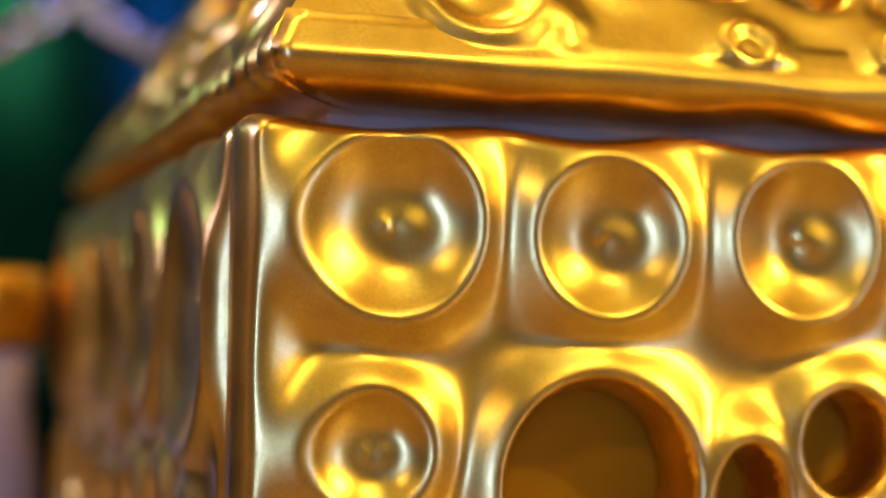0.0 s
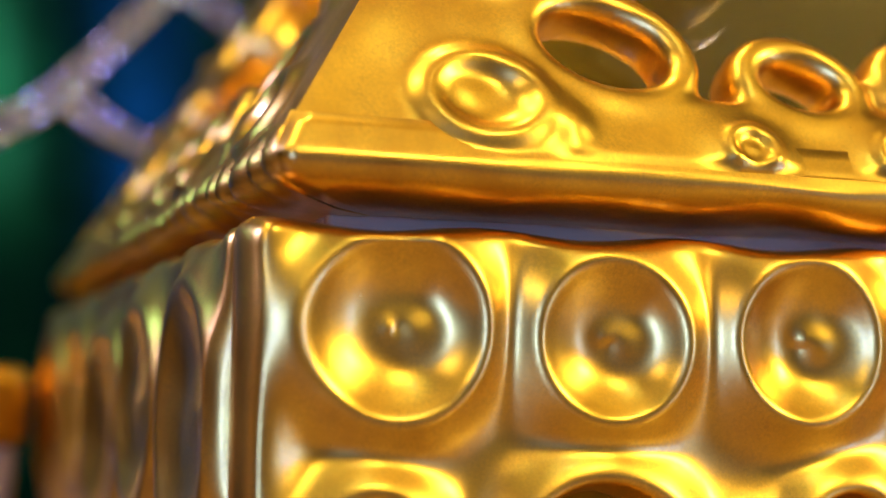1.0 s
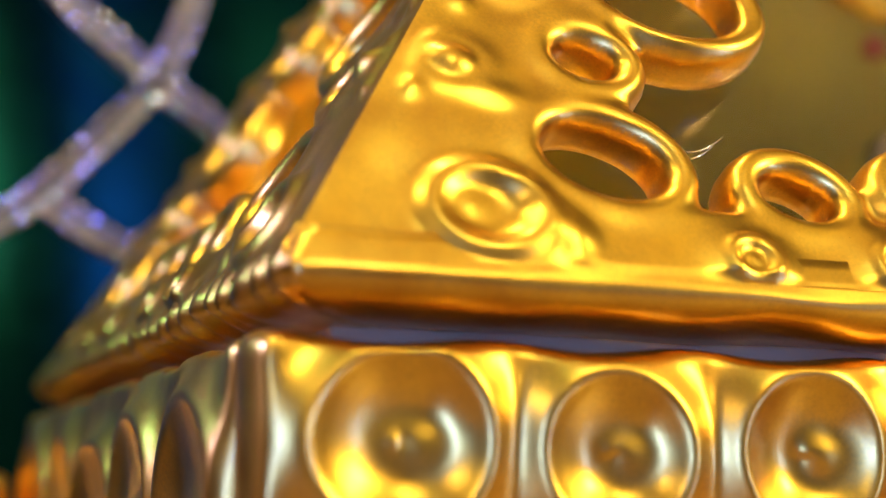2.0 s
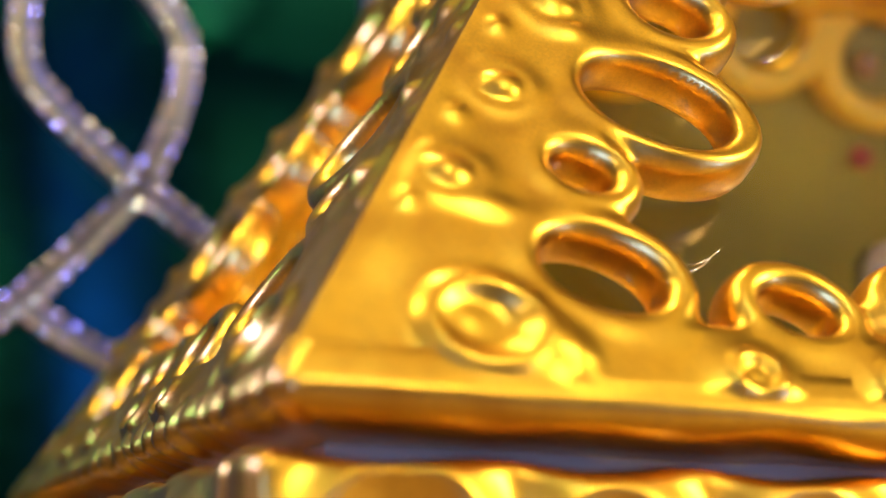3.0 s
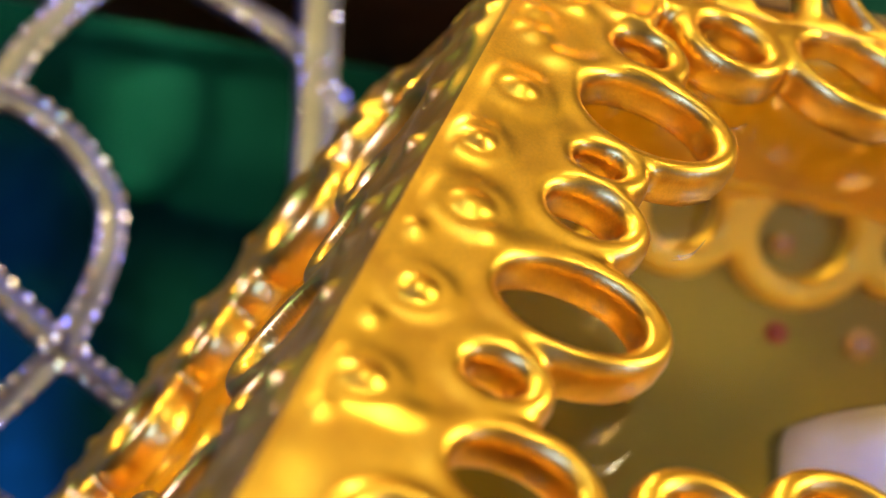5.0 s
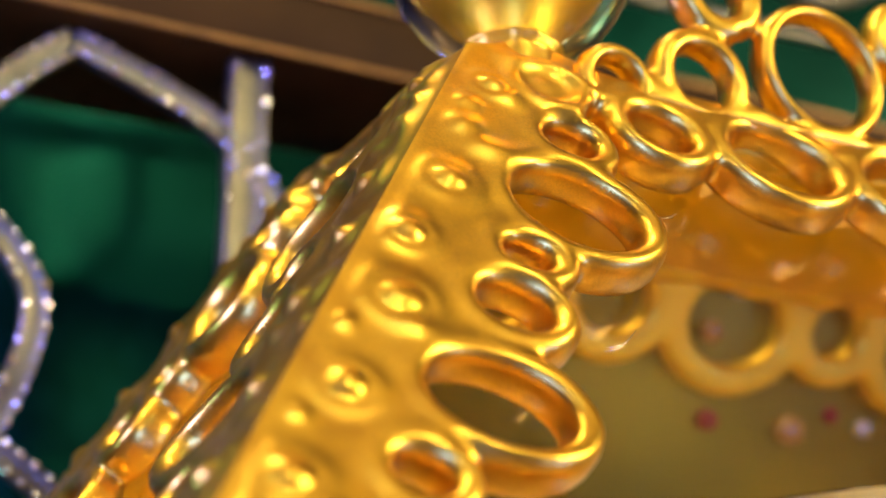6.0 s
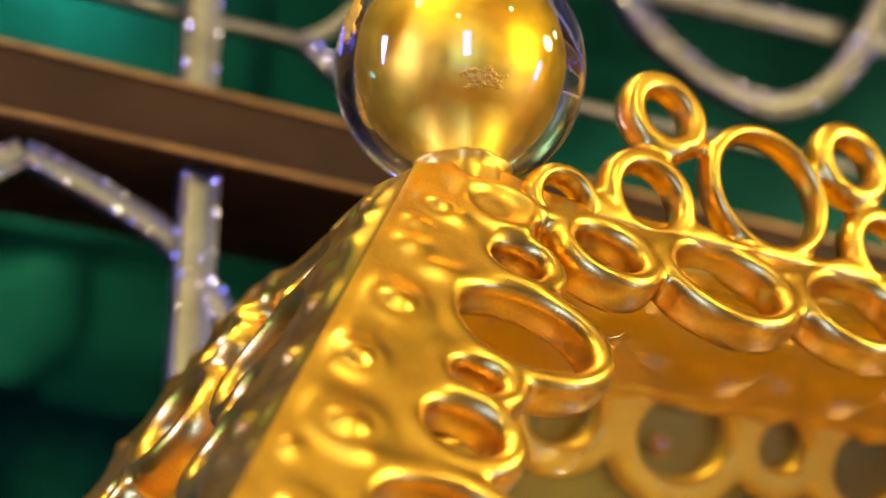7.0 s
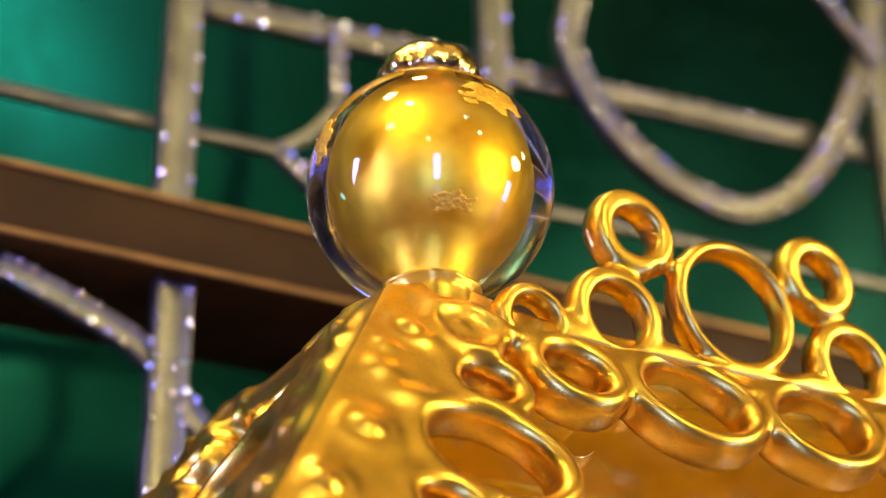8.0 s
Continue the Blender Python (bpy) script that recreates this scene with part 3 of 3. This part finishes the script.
# ---- the box below the lid ----
# dents: across, up, radius; holes: across, up, half width, half height
DENTS = [(0.0250, -0.0204, 0.0149), (0.0662, -0.0216, 0.0132), (0.1071, -0.0210, 0.0136), (0.0213, -0.0604, 0.0096), (0.1500, -0.0205, 0.0150), (0.1930, -0.0210, 0.0150), (0.2345, -0.0205, 0.0145), (0.2780, -0.0210, 0.0150), (0.3290, -0.0205, 0.0160), (0.022, -0.100, 0.0130)]
HOLES = [(0.0650, -0.0672, 0.0176, 0.0182), (0.1164, -0.0597, 0.0086, 0.0088), (0.0955, -0.0715, 0.0062, 0.0105), (0.152, -0.066, 0.018, 0.0175), (0.192, -0.058, 0.010, 0.0095), (0.2345, -0.066, 0.0180, 0.0180), (0.2780, -0.062, 0.0120, 0.0120), (0.3290, -0.066, 0.0190, 0.0180), (0.118, -0.095, 0.015, 0.014), (0.075, -0.112, 0.010, 0.010)]
SIDE_DENTS = [(0.0323, -0.0368, 0.0235), (0.0870, -0.0340, 0.0200), (0.1330, -0.0400, 0.0215)]
SIDE_HOLES = [(0.030, -0.092, 0.012, 0.018), (0.064, -0.080, 0.008, 0.010), (0.100, -0.090, 0.014, 0.017), (0.1330, -0.090, 0.010, 0.014)]


def box_wall(name, dents, holes, centre, u0, u1, res, frame_of, edge=1.0, deep=1.0):
    def fold(u):
        return centre - np.abs(u - centre)

    def sdf(u, v):
        f = fold(u)
        top = -0.0022 - 0.0007 * np.sin(f * 155 - 1.9)
        d = smax(v - top, u0 - f, 0.004)
        d = np.maximum(d, -0.158 - v)
        for cu, cv, a, b in holes:
            d = smax(d, -ellipse(f, v, cu, cv, a, b), 0.001)
        return d

    def height(u, v):
        f = fold(u)
        # one soft skin: high round every dent and hole, sinking into valleys between them
        near = np.full(u.shape, 0.05)
        for cu, cv, r in dents:
            near = smin(near, np.hypot(f - cu, v - cv) - r, 0.0035)
        for cu, cv, a, b in holes:
            near = smin(near, ellipse(f, v, cu, cv, a, b) - 0.0015, 0.0035)
        near = np.maximum(near - 0.0008, 0)
        skin = 0.0040 - 0.0046 * (1 - np.exp(-(near / 0.0068) ** 2)) + 0.0006 * wav(u, v, 90, 4)
        skin = skin + edge * 0.0036 * np.exp(-((f - u0 - 0.003) / 0.0075) ** 2)
        for cu, cv, r in dents:
            q = np.hypot(f - cu, v - cv) / r
            w = np.arctan2(v - cv, f - cu)
            k = r / 0.0165 * deep
            bx, by = (f - cu - 0.24 * r) / r, (v - cv + 0.04 * r) / r
            bowl = 0.0036 + 0.0056 * k * (np.minimum(q, 1.6) ** 2.4 - 1) * (1 + 0.12 * np.cos(w - 0.6 + 25 * cu))
            bowl = bowl + 0.0019 * k * np.exp(-(bx ** 2 + by ** 2) / 0.125)
            bowl = bowl - 0.0008 * k * np.exp(-((w - 0.65) / 0.45) ** 2) * 4 * q ** 2 * np.clip(1 - q, 0, 1)
            skin = smin(skin + 0.0009 * np.exp(-((q - 1.06) / 0.13) ** 2), bowl, 0.0030)
        return skin + 0.00008 * wav(u, v, 300, 6)

    v, f = plate(sdf, height, u0 - 0.002, u1 + 0.002, -0.160, 0.0, res, 0.0125, 0.0036, fade=0.6)
    return obj(name, lay(v, *frame_of), f, GOLD, casket)


box_wall("front_wall", DENTS, HOLES, CX, BX0, BX1, 0.0008, ((0, BY0 + 0.006, 0), (1, 0, 0), (0, 0, 1), (0, -1, 0)))
box_wall("side_wall", SIDE_DENTS, SIDE_HOLES, CY, 0.0035, 2 * CY - 0.0035, 0.0010, ((BX0 + 0.0065, 0, 0), (0, 1, 0), (0, 0, 1), (-1, 0, 0)), 0.4, 0.6)
box_wall("back_wall", DENTS, HOLES, CX, BX0, BX1, 0.0024, ((0, BY1 - 0.006, 0), (1, 0, 0), (0, 0, 1), (0, 1, 0)))
box_wall("side_wall", SIDE_DENTS, SIDE_HOLES, CY, 0.0035, 2 * CY - 0.0035, 0.0024, ((BX1 - 0.0065, 0, 0), (0, 1, 0), (0, 0, 1), (1, 0, 0)))
part("base_plate", box_bm(BX0 - 0.004, BX1 + 0.004, BY0 - 0.004, BY1 + 0.004, -0.170, -0.156, 0.003), GOLD, casket)
# the pale lining, open above
for x0, x1, y0, y1 in ((0.018, 0.642, 0.013, 0.017), (0.018, 0.642, 0.257, 0.261), (0.018, 0.022, 0.0172, 0.2568), (0.638, 0.642, 0.0172, 0.2568)):
    part("lining_panel", box_bm(x0, x1, y0, y1, -0.030, 0.0120, 0.001), LINING, casket, "pale lining panel")
    part("backing_panel", box_bm(x0, x1, y0, y1, -0.156, -0.0302, 0.001), BACKING, casket, "amber brown backing panel")
part("tray", box_bm(0.0222, 0.6378, 0.0172, 0.2568, -0.020, -0.016, 0.001), TRAY, casket, "pale cream inner tray")

# ---- inside the casket ----
jar = thing("candle_jar", "wide cream candle in a clear glass jar inside the casket", "candle")
JM = Matrix.Translation((0.304, 0.132, 0))
v, f = revolve([(0.060, -0.0155), (0.0665, -0.012), (0.0670, 0.060), (0.0660, 0.074), (0.061, 0.0812), (0.050, 0.0838), (0.030, 0.0848), (0.004, 0.0850)], 72, 0.012)
obj("wax", moved(v, JM), f, CREAM, jar, "pale wax")
v, f = revolve([(0.0690, -0.0157), (0.0700, -0.010), (0.0700, 0.0838), (0.0692, 0.0850), (0.0682, 0.0838), (0.0680, -0.010)], 72)
obj("glass_wall", moved(v, JM), f[:-2], PANE, jar, "clear glass wall").visible_shadow = False


# a made-up ball in place of a blurred light or spot behind the casket
def bead(x, y, z, r, material, label):
    t = thing("bead", label, "bead", "beads on the back pane")
    prof = [(max(1e-4, r * math.sin(math.pi * k / 16)), -r * math.cos(math.pi * k / 16)) for k in range(1, 16)]
    v, f = revolve(prof, 24)
    return obj("ball", moved(v, Matrix.Translation((x, y, z))), f, material, t)


bead(0.2862, 0.2185, 0.1362, 0.0042, RED, "small dark red ball standing in for a red spot behind the pane")
bead(0.3232, 0.2180, 0.1362, 0.0060, AMBER, "amber ball standing in for a blurred warm spot behind the pane")
bead(0.2860, 0.1945, 0.1812, 0.0048, PALE, "pale cream ball standing in for a blurred light behind the pane")
bead(0.2785, 0.2025, 0.1650, 0.0045, AMBER, "amber ball standing in for a blurred warm spot behind the pane")
bead(0.3576, 0.2165, 0.1402, 0.0034, PALE, "pale cream ball standing in for a blurred light behind the pane")
bead(0.3420, 0.2165, 0.1440, 0.0034, RED, "small dark red ball standing in for a red spot behind the pane")

# ---- lattice screen behind ----
LATY = 0.3055
screen = thing("lattice_screen", "silver-grey metal lattice screen set with small stones", "screen")


CHANNEL = [(-1, 1), (1, 1), (1, -0.55), (0.95, -0.92), (0.86, -1.0), (0.77, -0.92), (0.68, -0.58), (0.3, -0.45), (-0.3, -0.45), (-0.68, -0.58), (-0.77, -0.92), (-0.86, -1.0), (-0.95, -0.92), (-1, -0.55)]


def channel(points, half_w, half_d):
    """A flat bar with a raised bead along both edges, following points in the x-z plane."""
    v, f, n, m = [], [], len(points), len(CHANNEL)
    for i, p in enumerate(points):
        t = (Vector(points[min(i + 1, n - 1)]) - Vector(points[max(i - 1, 0)])).normalized()
        side = Vector((-t.z, 0, t.x))
        for c, d in CHANNEL:
            lump = 1 + 0.10 * noise.noise(Vector((p.x * 260, c * 5, p.z * 260)))
            v.append(p + side * (half_w * c * lump) + Vector((0, half_d * d, 0)))
    for i in range(n - 1):
        for k in range(m):
            a, b = i * m + k, i * m + (k + 1) % m
            f.append((a, a + m, b + m, b))
    f.append(tuple(range(m)))
    f.append(tuple((n - 1) * m + k for k in range(m))[::-1])
    return v, f


def stone_mesh():
    bm = bmesh.new()
    bmesh.ops.create_icosphere(bm, subdivisions=2, radius=0.0016)
    me = bpy.data.meshes.new("stone")
    bm.to_mesh(me)
    bm.free()
    me.materials.append(STUD)
    return me


STONE = stone_mesh()


def strand(keys, half_w=0.0047, half_d=0.0032, y=LATY, stones=True, name="strand", steps=12):
    pts = spline(keys, steps)
    v, f = channel(pts, half_w, half_d)
    ob = obj(name, [Vector(p) + Vector((0, y, 0)) for p in v], f, SILVER, screen)
    total = 0.0
    for i in range(1, len(pts)):
        total += (pts[i] - pts[i - 1]).length
        if not stones or total < (0.0060 if name != "post" else 0.0125):
            continue
        total, t = 0.0, (pts[i] - pts[i - 1]).normalized()
        for side in (-1, 1):
            if random.random() < 0.85:
                c = pts[i] + Vector((-t.z, 0, t.x)) * side * half_w * 0.80 + Vector((0, y - half_d * 0.95, 0))
                stone = new("stone", STONE)
                stone.parent = ob
                stone.matrix_local = Matrix.Translation(c) @ Euler((random.random() * 3, random.random() * 3, 0)).to_matrix().to_4x4() @ Matrix.Scale(random.uniform(0.7, 1.35), 4)
    return ob


strand([(0.1325, -0.16), (0.1325, 0.2854)], 0.0080, 0.0040, LATY, True, "post", 60)
strand([(0.1293, 0.3182), (0.1293, 0.80)], 0.0078, 0.0040, LATY, True, "post", 60)
strand([(0.2873, 0.3182), (0.2873, 0.80)], 0.0072, 0.0040, LATY, True, "post", 60)
strand([(0.5420, 0.3182), (0.5420, 0.80)], 0.0080, 0.0040, LATY, True, "post", 60)
strand([(0.5420, -0.16), (0.5420, 0.2854)], 0.0080, 0.0040, LATY, True, "post", 60)
strand([(-0.2920, -0.16), (-0.2920, 0.80)], 0.0080, 0.0040, LATY, True, "post", 60)
part("rail", box_bm(-0.60, 1.00, LATY - 0.012, 0.385, 0.2856, 0.3180, 0.002), BRONZE, screen, "dark bronze cross rail")
# lighter orange-brown strips along the rail's lower and upper edges
for z in (0.2866, 0.3156):
    part("rail_bead", box_bm(-0.60, 1.00, LATY - 0.0138, LATY - 0.0125, z - 0.0009, z + 0.0021, 0.0006), RAIL_EDGE, screen, "thin orange-brown edge strip of the rail")
strand([(0.1380, 0.4265), (0.30, 0.4365), (0.45, 0.4475), (0.70, 0.464)], 0.0062, 0.0035, LATY + 0.0075, True, "bar")
strand([(-0.30, 0.3490), (0.12, 0.3562)], 0.0026, 0.0026, LATY, False, "bar")
strand([(0.1380, 0.3565), (0.175, 0.3578)], 0.0026, 0.0026, LATY, False, "bar")
strand([(0.1750, 0.3580), (0.190, 0.3690), (0.2044, 0.3880)], 0.0030, 0.0026, LATY, False)
strand([(0.1750, 0.3580), (0.190, 0.3475), (0.205, 0.3370), (0.24, 0.325)], 0.0034, 0.0026, LATY, True)
strand([(0.2044, 0.3880), (0.2030, 0.4300)], 0.0034, 0.0026, LATY, True)
strand([(0.27, 0.3595), (0.40, 0.3632), (0.62, 0.3690)], 0.0026, 0.0026, LATY, False, "bar")
strand([(0.352, 0.545), (0.3325, 0.4795), (0.3295, 0.4517), (0.3480, 0.4193), (0.3739, 0.3988), (0.4042, 0.3880), (0.4328, 0.3874), (0.4685, 0.4075), (0.5036, 0.4524), (0.5299, 0.5071), (0.5478, 0.5547)], 0.0062, 0.004, LATY - 0.004, True, "loop", 8)
strand([(0.49, 0.56), (0.5008, 0.5360), (0.5245, 0.5130), (0.5350, 0.500)], 0.0040, 0.003, LATY - 0.008, True)
strand([(0.0417, 0.1203), (0.0120, 0.1440), (-0.0020, 0.1640), (-0.0010, 0.1950), (0.0106, 0.2110), (0.034, 0.2020), (0.0520, 0.1820), (0.0555, 0.1650), (0.0510, 0.1430), (0.0417, 0.1203)], 0.0050, 0.003, LATY, True, "loop")
strand([(0.0417, 0.1203), (0.0204, 0.0956), (0.0020, 0.0765), (-0.0120, 0.0660), (-0.0350, 0.0520)], 0.0050, 0.003, LATY + 0.001, True)
strand([(0.0020, 0.0765), (0.0160, 0.0672), (0.0320, 0.0589), (0.0600, 0.0480), (0.0900, 0.0420)], 0.0050, 0.003, LATY + 0.002, True)
strand([(0.0417, 0.1203), (0.0554, 0.1112), (0.0740, 0.1000), (0.1000, 0.0920), (0.1245, 0.0880)], 0.0050, 0.003, LATY + 0.001, True)
strand([(0.0106, 0.2110), (0.0200, 0.2340), (0.0420, 0.2620), (0.0614, 0.2790)], 0.0056, 0.003, LATY + 0.001, True)
strand([(0.0614, 0.2790), (0.0950, 0.2670), (0.1245, 0.2521), (0.1522, 0.2188), (0.168, 0.185), (0.172, 0.15)], 0.0050, 0.003, LATY + 0.001, True)
strand([(0.0106, 0.2110), (-0.02, 0.23), (-0.06, 0.262), (-0.10, 0.279)], 0.0050, 0.003, LATY + 0.002, True)

# ---- green satin behind the screen ----
def drape(name, z0, z1, y, amp, label):
    nx, nz = 240, 30
    v, f = [], []
    for i in range(nx + 1):
        x = -0.26 + 1.66 * i / nx
        for k in range(nz + 1):
            z = z0 + (z1 - z0) * k / nz
            w = amp * (math.sin(x * 22 + 1.5 * math.sin(x * 9) + z * 2) + 0.3 * math.sin(x * 47 + z * 5)) * max(0.12, min(1.0, (0.34 - z) * 8))
            w += 0.0018 * math.sin(x * 11 - z * 9 + 2 * math.sin(z * 6 + x * 3)) + 0.0015 * math.sin(x * 29 - z * 17)
            v.append((x, y + w, z))
    for i in range(nx):
        for k in range(nz):
            a = i * (nz + 1) + k
            f.append((a, a + nz + 1, a + nz + 2, a + 1))
    ob = obj(name, v, f, GREEN)
    s = ob.modifiers.new("cloth", "SOLIDIFY")
    s.thickness = 0.002
    return tagged(ob, label, "curtain")


# panel added out of view so the casket's left wall mirrors brown
reflector = part("side_reflector", box_bm(-0.52, -0.49, 0.0, 0.7495, -0.170, 0.95, 0.003), WOOD)
tagged(reflector, "unseen brown panel added for the casket's left wall to reflect", "panel", kind="structure")
drape("curtain", -0.168, 1.10, 0.52, 0.0065, "dark green satin curtain hanging behind the lattice")

# ---- vase behind the corner ----
vase = thing("vase", "white porcelain vase with a broad gold rim", "vase")
v, f = revolve([(0.012, -0.168), (0.020, -0.166), (0.026, -0.13), (0.026, -0.09), (0.022, -0.065), (0.0235, -0.046)], 48)
obj("body", moved(v, Matrix.Translation((-0.034, 0.275, 0))), f, PORCELAIN, vase)
v, f = revolve([(0.0245, -0.0458), (0.0262, -0.042), (0.0266, -0.030), (0.0258, -0.022), (0.023, -0.0205)], 48)
obj("rim", moved(v, Matrix.Translation((-0.034, 0.275, 0))), f, GOLD, vase, "broad gold rim")

# ---- counter and room ----
counter = part("counter", box_bm(-1.2, 1.4, -0.80, 0.60, -0.21, -0.1703, 0.004), WOOD)
part("cabinet_base", box_bm(-1.15, 1.35, -0.76, 0.58, -1.10, -0.2105, 0.004), WOOD, counter)
tagged(counter, "brown wooden shop counter under the casket", "counter")
X0, X1, Y0, Y1, Z0, Z1 = -2.2, 2.4, -3.2, 0.75, -1.1, 1.9
for name, b, m in (("floor", (X0, X1, Y0, Y1, Z0 - 0.1, Z0), PLASTER), ("ceiling", (X0, X1, Y0, Y1, Z1, Z1 + 0.1), CEIL), ("wall_back", (X0, X1, Y1, Y1 + 0.1, Z0, Z1), DARK),
                   ("wall_front", (X0, X1, Y0 - 0.1, Y0, Z0, Z1), PLASTER), ("wall_left", (X0 - 0.1, X0, Y0, Y1, Z0, Z1), PLASTER), ("wall_right", (X1, X1 + 0.1, Y0, Y1, Z0, Z1), PLASTER)):
    tagged(part(name, box_bm(*b), m), kind="structure")
